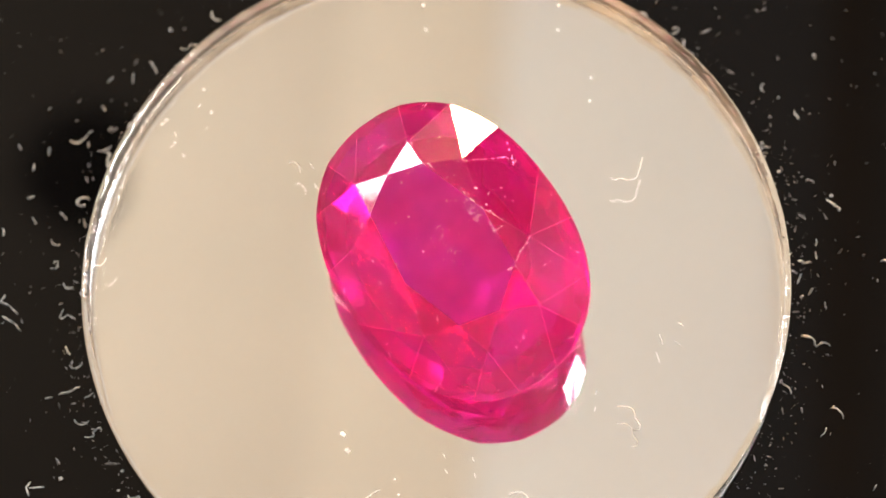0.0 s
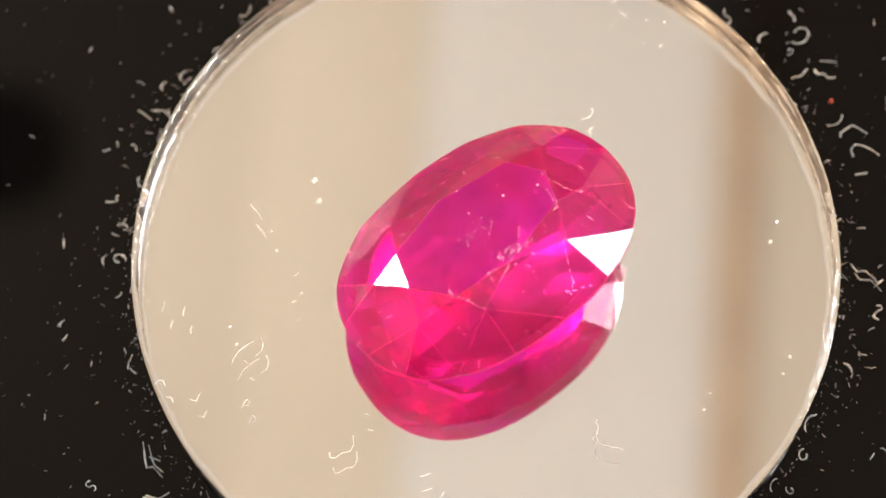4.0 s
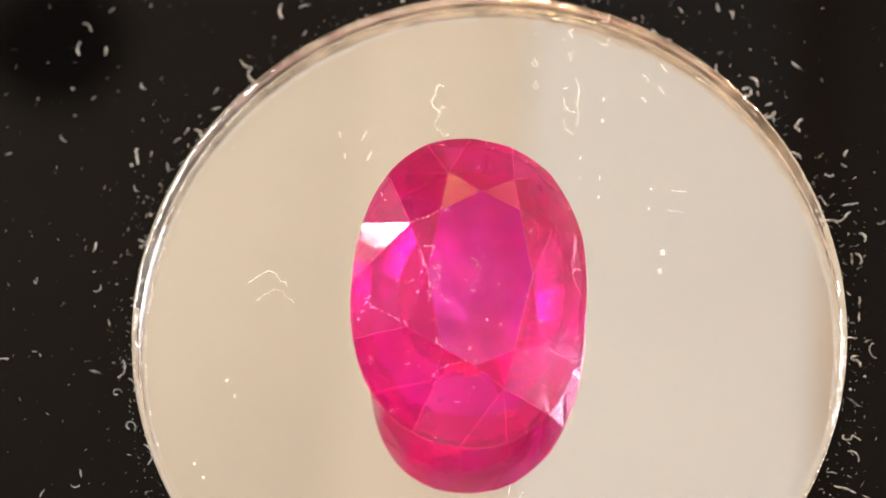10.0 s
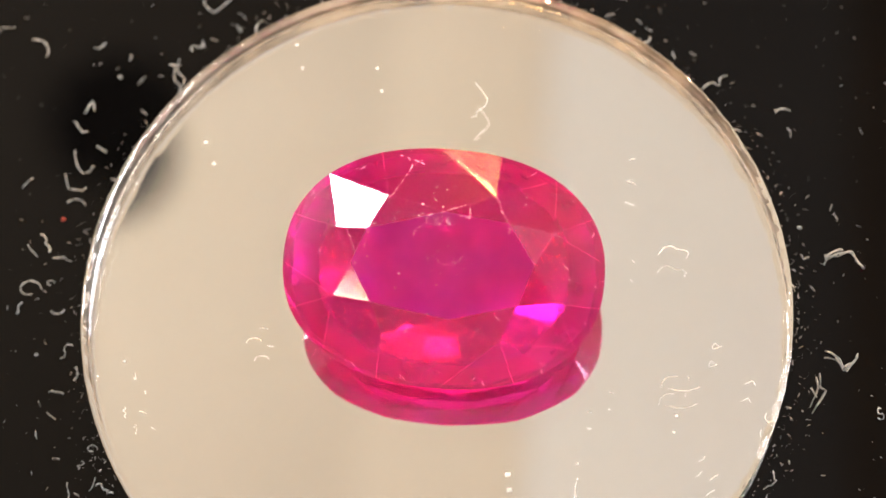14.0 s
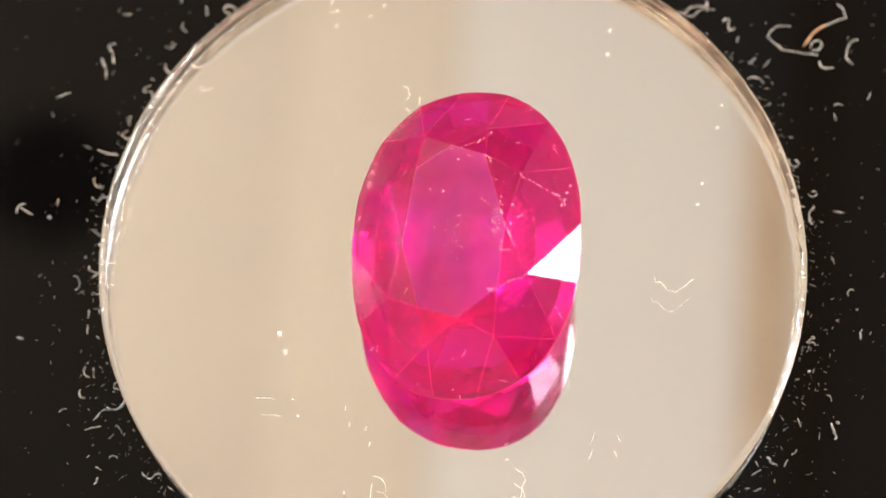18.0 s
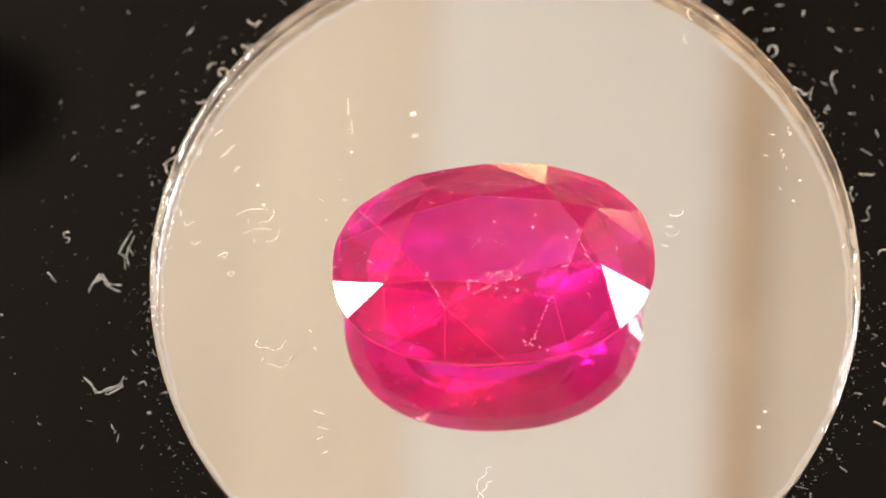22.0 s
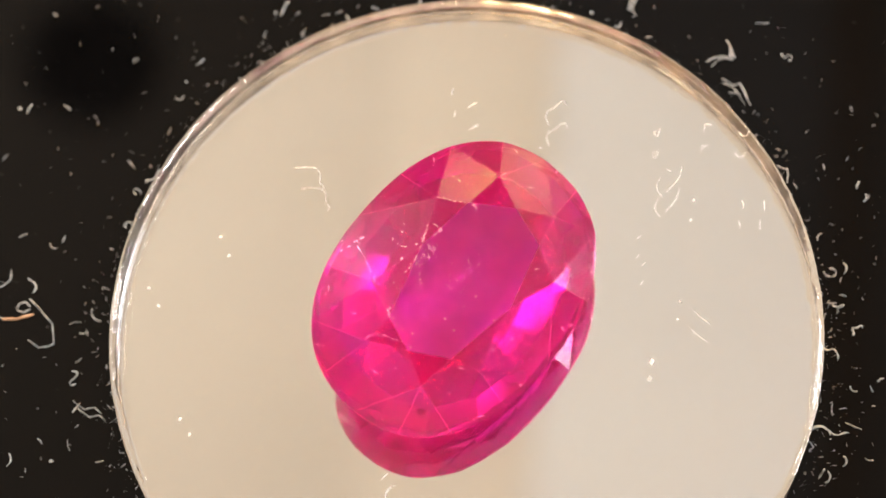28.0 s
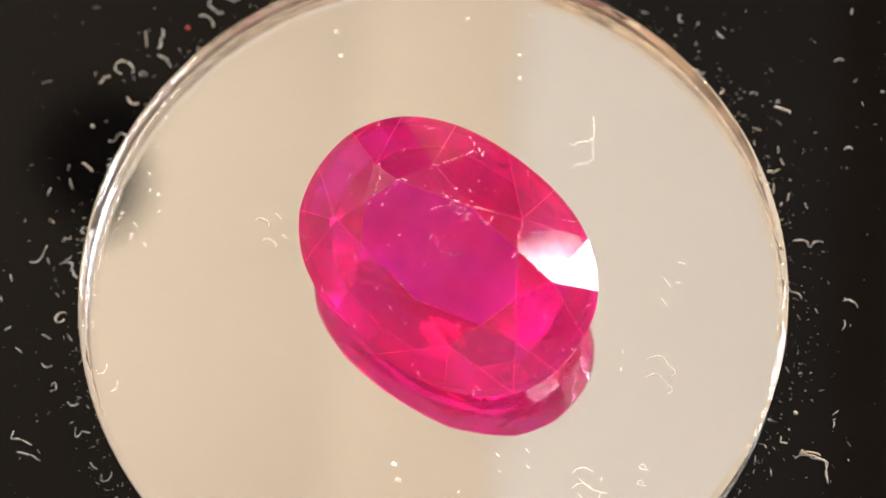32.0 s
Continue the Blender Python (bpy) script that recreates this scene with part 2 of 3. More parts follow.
WEST = ((0.52, 0.84, 0.57, 0.86), (0.410, 0.640, 0.330, 0.500))
EAST = ((-0.167, 0.203, 0.47, 1.02), (0.13, 0.44, 1.02, 1.61), (-0.355, 0.095, -0.03, 0.17))
OBLIQUE = ((0.045, 0.265, 0.84, 1.28), (-0.310, 0.010, 0.78, 1.26))
side_wall("wall_west", -1.35, -1.22, WEST, "pale cream painted wall with two bright window openings")
side_wall("wall_east", 1.05, 1.18, EAST, "pale cream painted wall with three bright window openings")
oblique = side_wall("wall_northwest", -0.13, 0.0, OBLIQUE, "pale cream painted oblique wall with two bright window openings", -1.80, 0.36)
oblique.matrix_basis = pose(*on_oblique(0, 0), 0, 0, math.degrees(AROUND) + 180)
for k, o in enumerate(OBLIQUE):
    window("window_%d" % (k + 1), 0, *o).matrix_basis = oblique.matrix_basis @ pose(-0.07, (o[0] + o[1]) / 2, o[2])
window("window_3", -1.29, *WEST[0])
window("window_4", -1.29, *WEST[1])
window("window_5", 1.12, *EAST[0])
window("window_6", 1.12, *EAST[1])
window("window_7", 1.12, *EAST[2])

batten = tagged(part("ceiling_batten", box(-0.012, 0.012, -0.9, 0.9, -0.006, 0.0, bevel=0.002), BATTEN), "narrow tan wooden batten along the cream ceiling", "batten", kind="structure")
batten.matrix_basis = pose(0.240, 0.45, CEIL, 0, 0, -8.5)

for name, x0, x1, paint, words in (("ceiling_board_wide", -0.055, 0.176, PALE, "long pale painted board along the cream ceiling"),
                                   ("ceiling_board_narrow", -0.180, -0.059, MIDDLE, "long off-white painted board along the cream ceiling")):
    board = tagged(part(name, box(x0, x1, -1.2, 1.2, -0.0006, 0.0), paint), words, "board", kind="structure")
    board.matrix_basis = pose(0.050, 0.45, CEIL, 0, 0, -8.5)

spot = tagged(new("ceiling_spotlight"), "small round black recessed ceiling spotlight, switched off", "spotlight")
spot.location = (-0.315, 0.702, CEIL)
part("housing", lathe([(0, 0), (0.054, 0), (0.054, -0.003), (0.050, -0.004), (0.028, -0.003), (0.026, -0.002), (0, -0.002)], 48), SHADED_BLACK, spot)

table = tagged(new("table"), "brown wooden table under the turntable", "table")
table.location = (0, 0.1, -0.03)
part("tabletop", box(-0.6, 0.6, -0.4, 0.4, -0.03, 0, bevel=0.004), TABLE, table)
for sx in (-0.55, 0.55):
    for sy in (-0.35, 0.35):
        part("leg", box(sx - 0.025, sx + 0.025, sy - 0.025, sy + 0.025, -0.77, -0.03, bevel=0.004), TABLE, table)


def table_lamp(x, y, rise, size, glow, words):
    """A slim lamp on a round foot, its globe's middle at the given height over the table."""
    ob = tagged(new("table_lamp"), words, "lamp", "table lamps")
    ob.location = (x, y, -0.03)
    part("base", lathe([(0, 0), (0.05, 0), (0.05, 0.010), (0.008, 0.016), (0.006, rise - 0.98 * size), (0, rise - 0.98 * size)], 48), MATT_BLACK, ob)
    globe = [(size * math.sin(math.pi * k / 16), rise - size * math.cos(math.pi * k / 16)) for k in range(17)]
    part("globe", lathe([(0, globe[0][1])] + globe[1:16] + [(0, globe[16][1])], 48), glow, ob, "glowing warm white glass globe")


table_lamp(0.070, 0.444, 0.309, 0.038, BULB, "slim table lamp with a round glowing warm globe")
# unseen extra lamp, added to give the mirror's rim its orange glow
table_lamp(0.289, 0.345, 0.066, 0.014, BULB_RIM, "very low unseen lamp with a small orange globe, added for the mirror rim's glow")


def pendant(x, y, z):
    """A small lit bulb on a cord from the ceiling, behind the camera."""
    ob = tagged(new("pendant_lamp"), "small glowing warm bulb on a thin black cord from the ceiling", "pendant lamp", "pendant lamps")
    ob.location = (x, y, CEIL)
    drop = z - CEIL
    part("cord", lathe([(0, 0), (0.003, 0), (0.003, drop + 0.055), (0, drop + 0.055)], 12), MATT_BLACK, ob)
    part("socket", lathe([(0, drop + 0.06), (0.013, drop + 0.058), (0.015, drop + 0.03), (0, drop + 0.028)], 32), MATT_BLACK, ob)
    part("bulb", lathe([(0, drop - 0.03), (0.016, drop - 0.026), (0.028, drop - 0.008), (0.028, drop + 0.008), (0.014, drop + 0.028), (0, drop + 0.03)], 32), BULB_SOFT, ob, "glowing warm white bulb")


pendant(-0.771, -0.464, 0.905)
pendant(-0.409, -0.802, 0.970)

# ---------------------------------------------------------------- turntable
base = tagged(new("turntable_motor"), "low round black motor box under the turning plate", "motor box")
base.location = (0, 0, -0.03)
part("housing", lathe([(0, 0), (0.050, 0), (0.052, 0.002), (0.052, 0.016), (0.050, 0.018), (0.008, 0.018), (0.008, 0.022), (0, 0.022)], 96), MATT_BLACK, base)

plate = tagged(new("turntable_plate"), "glossy black turning plate scattered with lint", "turntable")
part("top_plate", lathe([(0, -0.0075), (0.0575, -0.0075), (0.060, -0.006), (0.060, -0.0006), (0.0594, 0), (0, 0)], 160, False), GLOSS_BLACK, plate)
turns_with_plate(plate, Matrix(), PLATE_LEAN)

# ---------------------------------------------------------------- round mirror
mirror = tagged(new("mirror_disc"), "round thick glass mirror with a clear edge on the black plate", "mirror")
R = DISC_R * MM
part("backing", lathe([(0, 0.00001), (R - 0.00005, 0.00001), (R - 0.00005, 0.00006), (0, 0.00006)], 192, False), BACKING, mirror)
part("silver_coat", lathe([(0, 0.00007), (R - 0.00005, 0.00007), (R - 0.00005, 0.00008), (0, 0.00008)], 192, False), SILVER, mirror)


def glass_parts(n=720):
    """The clear body's faces and its hand-ground, slightly uneven edge."""
    rng = np.random.default_rng(3)
    wob = [sum(rng.normal() * math.cos(k * 2 * math.pi * i / n + p) / k ** 0.6 for k, p in ((3, 0.3), (7, 1.1), (13, 2.0), (29, 0.7), (61, 4.0))) for i in range(n)]
    ring = lambda i, r, z: Vector((r * math.cos(2 * math.pi * i / n), r * math.sin(2 * math.pi * i / n), z)) * MM
    edge, bevel, flat = bmesh.new(), bmesh.new(), bmesh.new()
    chip = [0.0] * n     # small chips along the arris
    for _ in range(190):
        at, wide, deep = rng.integers(n), rng.integers(1, 9), rng.uniform(0.2, 1.0)
        for i in range(-wide, wide + 1):
            chip[(at + i) % n] = max(chip[(at + i) % n], deep * (1 - (i / (wide + 1)) ** 2))
    rows = []
    for i in range(n):
        c = 0.17 + 0.010 * wob[i] + 0.09 * chip[i] + rng.normal() * 0.008
        d = 0.13 + 0.012 * wob[(i * 7) % n] + abs(rng.normal()) * 0.02
        rows.append([ring(i, DISC_R - d, 0.10), ring(i, DISC_R - 0.02, 0.10 + d), ring(i, DISC_R, 0.5 * GLASS_TOP), ring(i, DISC_R - 0.015, GLASS_TOP - 0.72 * c), ring(i, DISC_R - 0.10 * c, GLASS_TOP - 0.50 * c),
                     ring(i, DISC_R - 0.30 * c, GLASS_TOP - 0.29 * c), ring(i, DISC_R - 0.68 * c, GLASS_TOP - 0.09 * c), ring(i, DISC_R - 1.15 * c, GLASS_TOP)])
    for bm, rungs in ((edge, (0, 1, 2, 3, 4)), (bevel, (4, 5, 6, 7))):
        grid = [[bm.verts.new(row[k]) for k in rungs] for row in rows]
        for i in range(n):
            for k in range(len(rungs) - 1):
                bm.faces.new((grid[i][k], grid[(i + 1) % n][k], grid[(i + 1) % n][k + 1], grid[i][k + 1])).smooth = True
    flat.faces.new([flat.verts.new(row[7]) for row in rows])
    flat.faces.new([flat.verts.new(row[0]) for row in rows][::-1])
    part("glass", flat, CLEAR, mirror, "clear thick glass")
    part("ground_edge", edge, EDGE, mirror, "finely ground glass rim")
    part("bevel", bevel, BEVEL, mirror, "narrow bright polished bevel")


glass_parts()
turns_with_plate(mirror, Matrix.Translation((DISC_X * MM, DISC_Y * MM, 0)))

# ---------------------------------------------------------------- the ruby
LONG, WIDE, POWER = 5.665, 4.216, 2.267   # girdle: half sizes, fullness
BAND, TOP = 0.118, 1.554
STARS = (1.233, 1.122, 1.215, 1.15, 1.156, 1.218, 1.161, 1.212)     # heights of the eight star tips
MAINS = (2.5, 47.1, 91.3, 145.5, 187.8, 230.8, 274.1, 316.4)     # where the eight main facets meet the girdle
TWIST = (-0.8, 4.5, -1.6, -7.6, -2.0, -0.9, 3.8, -4.5)     # how far each main facet is turned off the girdle's line
CORNERS = ((3.0, 0.557), (38.8, 0.517), (98.6, 0.434), (150.2, 0.536), (186.7, 0.561), (225.5, 0.529), (270.6, 0.448), (331.0, 0.528))   # the table's corners


def outline(a, s=1.0, z=0.0):
    c, d = math.cos(radians(a)), math.sin(radians(a))
    r = s * (abs(c) ** POWER + abs(d) ** POWER) ** (-1 / POWER)
    return Vector((LONG * r * c, WIDE * r * d, z))


def plane(a, b, c):
    n = (b - a).cross(c - a).normalized()
    return n, n.dot(a)


def ruby_mesh():
    """A mixed cut in millimetres: brilliant crown over a stepped pavilion."""
    bm = bmesh.new()
    verts = {}

    def v(p):
        key = (round(p.x, 4), round(p.y, 4), round(p.z, 4))
        if key not in verts:
            verts[key] = bm.verts.new(p)
        return verts[key]

    def face(points):
        vs = list(dict.fromkeys(v(p) for p in points))
        if len(vs) > 2:
            bm.faces.new(vs)

    sub = 6
    T = [outline(a, s, TOP) for a, s in CORNERS]
    G = [outline(a, 1.0, BAND) for a in MAINS]
    flats = [plane(T[k], G[k], G[k] + pose(0, 0, 0, 0, 0, TWIST[k]) @ (outline(MAINS[k] + 1) - outline(MAINS[k] - 1))) for k in range(8)]
    S = []
    for k in range(8):
        (n1, d1), (n2, d2) = flats[k], flats[(k + 1) % 8]
        S.append(Matrix((n1, n2, (0, 0, 1))).inverted() @ Vector((d1, d2, STARS[k])))
    face(T)
    stops, upper = [], []
    for k in range(8):
        k2 = (k + 1) % 8
        face([T[k], S[k], T[k2]])
        face([T[k], S[k - 1], G[k], S[k]])
        a0, a1 = MAINS[k], MAINS[k2] + (360 if k == 7 else 0)
        mid = (a0 + a1) / 2
        for lo, hi, zlo, zhi in ((a0, mid, BAND, BAND), (mid, a1, BAND, BAND)):
            n, d = plane(S[k], outline(lo, 1, zlo), outline(hi, 1, zhi))
            pts = []
            for i in range(sub + 1):
                a = lo + (hi - lo) * i / sub
                p = outline(a)
                p.z = {0: zlo, sub: zhi}.get(i, (d - n.x * p.x - n.y * p.y) / n.z)
                pts.append(p)
                if i < sub:
                    stops.append(a)
                    upper.append(p)
            face([S[k]] + pts)
    # pavilion: rows of steps under the same sixteen stops
    marks = [stops[i * sub + sub // 2] for i in range(16)]
    ring = [[outline(a, s, z * DEEP) for a in marks] for s, z in ((0.90, -0.92), (0.68, -1.66), (0.38, -2.12))]
    lower = [None] * len(stops)
    for k in range(16):
        k2 = (k + 1) % 16
        A, B = ring[0][k], ring[0][k2]
        ids = [(k * sub + sub // 2 + i) % len(stops) for i in range(sub + 1)]
        n, d = plane(A, B, outline(stops[ids[sub // 2]], 1, 0.0))
        pts = []
        for i, c in enumerate(ids):
            p = outline(stops[c])
            p.z = -0.05 if i in (0, sub) else max(-0.1, min(0.02, (d - n.x * p.x - n.y * p.y) / n.z))
            pts.append(p)
            lower[c] = p
        face([A] + pts + [B])
        for a, b in zip(ring, ring[1:]):
            face([a[k], a[k2], b[k2], b[k]])
    keel = [Vector((-1.2, 0, -2.28 * DEEP)), Vector((1.2, 0, -2.28 * DEEP))]
    for k in range(16):
        a, b = ring[-1][k], ring[-1][(k + 1) % 16]
        face([a, b, keel[1 if b.x > 0 else 0], keel[1 if a.x > 0 else 0]])
    for i in range(len(stops)):
        j = (i + 1) % len(stops)
        face([lower[i], lower[j], upper[j], upper[i]])
    bmesh.ops.recalc_face_normals(bm, faces=bm.faces[:])
    worn = [e for e in bm.edges if len(e.link_faces) == 2 and e.calc_face_angle(0) > 0.1 and e.calc_length() > 0.6 and sum(p.co.z for p in e.verts) > 0.5]
    bmesh.ops.bevel(bm, geom=worn, offset=0.0025, segments=1, affect="EDGES", material=1)
    return bm


def pieces_of(bm, name, keep, material, parent, label):
    """The faces of bm for which keep() holds, as one part."""
    out = bmesh.new()
    for f in bm.faces:
        if keep(f):
            g = out.faces.new([out.verts.new(p.co * MM) for p in f.verts])
            g.material_index = f.material_index
    bmesh.ops.remove_doubles(out, verts=out.verts[:], dist=1e-8)
    return part(name, out, material, parent, label)


DEEP = 0.957
gem = tagged(new("ruby"), "oval faceted pinkish red ruby lying on the round mirror", "gemstone")
cut = ruby_mesh()
pieces_of(cut, "table_facet", lambda f: f.normal.z > 0.999, [RUBY_TABLE_SHEEN, WORN], gem, "flat eight-sided table facet, slightly scratched")
pieces_of(cut, "crown", lambda f: 0.05 < f.normal.z <= 0.999, [RUBY, WORN], gem, "faceted pinkish red crown")
pieces_of(cut, "girdle", lambda f: abs(f.normal.z) <= 0.05, [RUBY_RIM, WORN], gem, "thin frosted girdle, slightly chipped")
pieces_of(cut, "pavilion", lambda f: f.normal.z < -0.05, [RUBY_DEEP, WORN], gem, "step cut pinkish red pavilion")
GEM_TILT = pose(0, 0, 0, 0, 0, 119.2) @ pose(0, 0, 0, -15.75) @ pose(0, 0, 0, 0, -2.0)
lowest = min((GEM_TILT @ p.co).z for p in cut.verts)


def nicks():
    """Fine scratches and nicks lying in the crown's facets."""
    random.seed(23)
    faces = [f for f in cut.faces if f.normal.z > 0.3 and f.calc_area() > 0.3]
    weights = [f.calc_area() for f in faces]
    marks = []
    for k in range(95):
        f = random.choices(faces, weights)[0]
        w = [random.random() for _ in f.verts]
        p = sum((v.co * x for v, x in zip(f.verts, w)), Vector()) / sum(w)
        marks.append((f, p, random.choice((0.03, 0.03, 0.04, 0.05, 0.12, 0.3))))
    flat = max(cut.faces, key=lambda f: f.normal.z * f.calc_area())
    for k in range(26):
        marks.append((flat, Vector((0.1 + random.gauss(0, 0.28), -1.55 + random.gauss(0, 0.10), TOP)), random.choice((0.04, 0.05, 0.1, 0.2))))
    out = bmesh.new()
    for f, p, length in marks:
        side = f.normal.cross(Vector((math.sin(p.x * 9), math.cos(p.y * 7), 0.3))).normalized()
        across = side.cross(f.normal)
        thin = 0.011 if length < 0.08 else 0.006
        quad = [p + side * (length / 2) * a + across * thin * b + f.normal * 0.003 for a, b in ((-1, -0.6), (-0.2, -1), (1, 0), (-0.2, 1))]
        low = [q - f.normal * 0.006 for q in quad]
        va, vb = [out.verts.new(q * MM) for q in quad], [out.verts.new(q * MM) for q in low]
        out.faces.new(va)
        for i in range(4):
            out.faces.new((va[i], vb[i], vb[(i + 1) % 4], va[(i + 1) % 4]))
    return out


part("scratches", nicks(), FLAW, gem, "fine pale scratches and nicks in the facets")

VEINS = (((2.98, 0.10), (3.09, -0.40), (3.30, -0.81), (3.43, -1.09), (3.71, -1.20)), ((2.76, -0.46), (2.63, -0.91), (2.68, -1.14), (2.26, -1.46)),
         ((2.10, -2.12), (1.74, -2.68), (1.56, -3.12), (1.33, -3.51), (1.02, -3.73)), ((1.04, -1.07), (0.56, -1.72), (0.02, -1.91), (-0.64, -2.20)),
         ((1.27, -1.67), (0.59, -1.75), (0.25, -1.68)), ((-0.53, -1.77), (-0.81, -1.77), (-0.82, -2.08)),
         ((-2.19, -1.28), (-2.30, -1.65), (-2.03, -1.87), (-1.72, -2.59)), ((0.76, -3.53), (1.26, -3.69), (1.77, -3.84)))
PITS = ((0.38, 1.70), (1.08, 2.34), (2.60, -0.14), (1.07, -1.04), (0.84, -2.10), (-0.81, -1.77), (-2.23, -1.47), (1.56, 0.87), (1.46, 0.37), (0.12, -2.06), (0.20, -1.44), (0.14, 0.66))


def veins():
    """Pale healed cracks, broken and uneven, and small pits that reach the polished crown."""
    random.seed(41)
    faces = [f for f in cut.faces if f.normal.z > 0.2 and f.calc_area() > 0.05]

    def on_top(x, y):
        return Vector((x, y, min((f.normal.dot(f.verts[0].co) - f.normal.x * x - f.normal.y * y) / f.normal.z for f in faces) + 0.003))

    out = bmesh.new()

    def flake(x, y, long, wide, turned):
        ring = []
        for k in range(6):
            a, s = k * math.pi / 3, random.uniform(0.5, 1.2)
            u, v = s * long * math.cos(a), s * wide * math.sin(a)
            ring.append(on_top(x + u * math.cos(turned) - v * math.sin(turned), y + u * math.sin(turned) + v * math.cos(turned)))
        va, vb = [out.verts.new(q * MM) for q in ring], [out.verts.new((q - Vector((0, 0, 0.008))) * MM) for q in ring]
        out.faces.new(va)
        for i in range(6):
            out.faces.new((va[i], vb[i], vb[(i + 1) % 6], va[(i + 1) % 6]))

    for line in VEINS:
        for (x0, y0), (x1, y1) in zip(line, line[1:]):
            size = math.hypot(x1 - x0, y1 - y0)
            n = max(2, round(size / 0.11))
            for i in range(n):
                if random.random() < 0.25:
                    continue
                f = (i + random.random()) / n
                flake(x0 + f * (x1 - x0) + random.gauss(0, 0.02), y0 + f * (y1 - y0) + random.gauss(0, 0.02), random.uniform(0.03, 0.085), random.uniform(0.008, 0.022), math.atan2(y1 - y0, x1 - x0) + random.gauss(0, 0.35))
    for x, y in PITS:
        flake(x, y, random.uniform(0.035, 0.06), random.uniform(0.03, 0.045), random.uniform(0, 3))
    return out


part("veins", veins(), VEIN, gem, "pale pink healed cracks and small pits")
cut.free()
turns_with_plate(gem, Matrix.Translation((-0.551 * MM, 0.622 * MM, (GLASS_TOP - lowest) * MM)) @ GEM_TILT)

# ---------------------------------------------------------------- lint and dust
PLATE, GLASS = 0.0, GLASS_TOP


def strand(points, radius, n=5):
    """A thin thread along the points (millimetres), thinner at its ends."""
    bm = bmesh.new()
    rings = []
    for i, p in enumerate(points):
        d = (points[min(i + 1, len(points) - 1)] - points[max(i - 1, 0)]).normalized()
        side = d.cross(Vector((0, 0, 1))).normalized()
        up = side.cross(d)
        r = radius * (0.6 if i in (0, len(points) - 1) else 1.0) * random.uniform(0.6, 1.35)
        rings.append([bm.verts.new((p + r * (math.cos(a) * side + math.sin(a) * up)) * MM) for a in (2 * math.pi * k / n for k in range(n))])
    for a, b in zip(rings, rings[1:]):
        for k in range(n):
            bm.faces.new((a[k], a[(k + 1) % n], b[(k + 1) % n], b[k])).smooth = True
    bm.faces.new(rings[0][::-1])
    bm.faces.new(rings[-1])
    return bm


def thread(kind, length):
    """Points of one fibre of about that length, round its own middle."""
    pts = []
    if kind in ("rod", "tan"):
        bow, knee = random.uniform(-0.10, 0.10) * length, random.gauss(0, 0.05) * length
        for i in range(6):
            u = i / 5 - 0.5
            pts.append(Vector((u * length, bow * (1 - 4 * u * u) + (knee if i in (2, 3) else 0) + random.gauss(0, 0.02) * length, 0)))
    elif kind == "curl":
        way, sweep, kink = random.choice((-1, 1)), random.uniform(1.5, 2.8), random.randrange(2, 8)
        for i in range(10):
            a = (i / 9 - 0.5) * sweep + (0.25 if i > kink else 0)
            r = length * 0.5 * (1 + random.gauss(0, 0.06))
            pts.append(Vector((math.sin(a) * r, way * (math.cos(a) - 0.65) * r * 0.84, 0.03 * (i % 2))))
    elif kind == "loop":
        for i in range(13):
            a = i / 12 * 5.2
            r = length * 0.36 * (1 - 0.4 * i / 12)
            pts.append(Vector((math.cos(a) * r, math.sin(a) * r * 0.8, 0.02 * i / 12)))
    else:
        p, a, bend = Vector((0, 0, 0)), random.uniform(-0.6, 0.6), 0
        for i in range(13):
            pts.append(p.copy())
            bend = 0.45 * bend + random.gauss(0, 0.55)
            a = 0.86 * a + bend
            if random.random() < 0.12:
                a += random.choice((-1.3, 1.3))
            p += Vector((math.cos(a), math.sin(a), 0)) * length / 10
            p.z = 0.03 * (1 + math.sin(1.3 * i))
        mid = sum(pts, Vector()) / len(pts)
        pts = [q - Vector((mid.x, mid.y, 0)) for q in pts]
    return pts


def lint_on(height, kind, x, y, length, angle):
    """One fibre or speck on the plate or on the glass."""
    where = "on the mirror glass" if height else "on the glossy black plate"
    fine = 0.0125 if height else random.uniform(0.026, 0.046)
    if kind in ("speck", "red"):
        bm = bmesh.new()
        bmesh.ops.create_icosphere(bm, subdivisions=2, radius=1)
        for p in bm.verts:
            p.co *= random.uniform(0.7, 1.15)
        r = length * 0.5 * MM
        bmesh.ops.scale(bm, vec=(r, r * 0.75, r * (0.22 if height else 0.5)), verts=bm.verts[:])
        ob = part("dust_speck", bm, LINT_RED if kind == "red" else LINT_LIT if height else LINT)
        tagged(ob, ("tiny red speck of lint " if kind == "red" else "tiny white dust speck ") + where, "dust speck", "dust specks")
    else:
        bm = strand(thread(kind, length), fine * (1.7 if kind == "tan" else 1.0) * (0.8 + 0.25 * min(length, 1.2)))
        if kind == "fork":
            other = [Vector((p.x * 0.5, p.x * 0.6, 0.02)) for p in thread("rod", length)]
            extra = strand(other, fine)
            mesh = bpy.data.meshes.new("twig")
            extra.to_mesh(mesh)
            extra.free()
            bm.from_mesh(mesh)
        words = {"rod": "short straight white lint fibre ", "curl": "curled white lint fibre ", "loop": "looped white lint fibre ", "fork": "forked white lint fibre ",
                 "tan": "thick tan lint fibre ", "squiggle": "crinkled white lint fibre "}[kind]
        ob = part("lint_fibre", bm, LINT_TAN if kind == "tan" else LINT_LIT if height else LINT)
        tagged(ob, words + where, "lint fibre", "lint fibres")
    low = min(p.co.z for p in ob.data.vertices)
    turns_with_plate(ob, pose(x * MM, y * MM, height * MM - low, 0, 0, angle), LEAN if height else PLATE_LEAN)


random.seed(11)
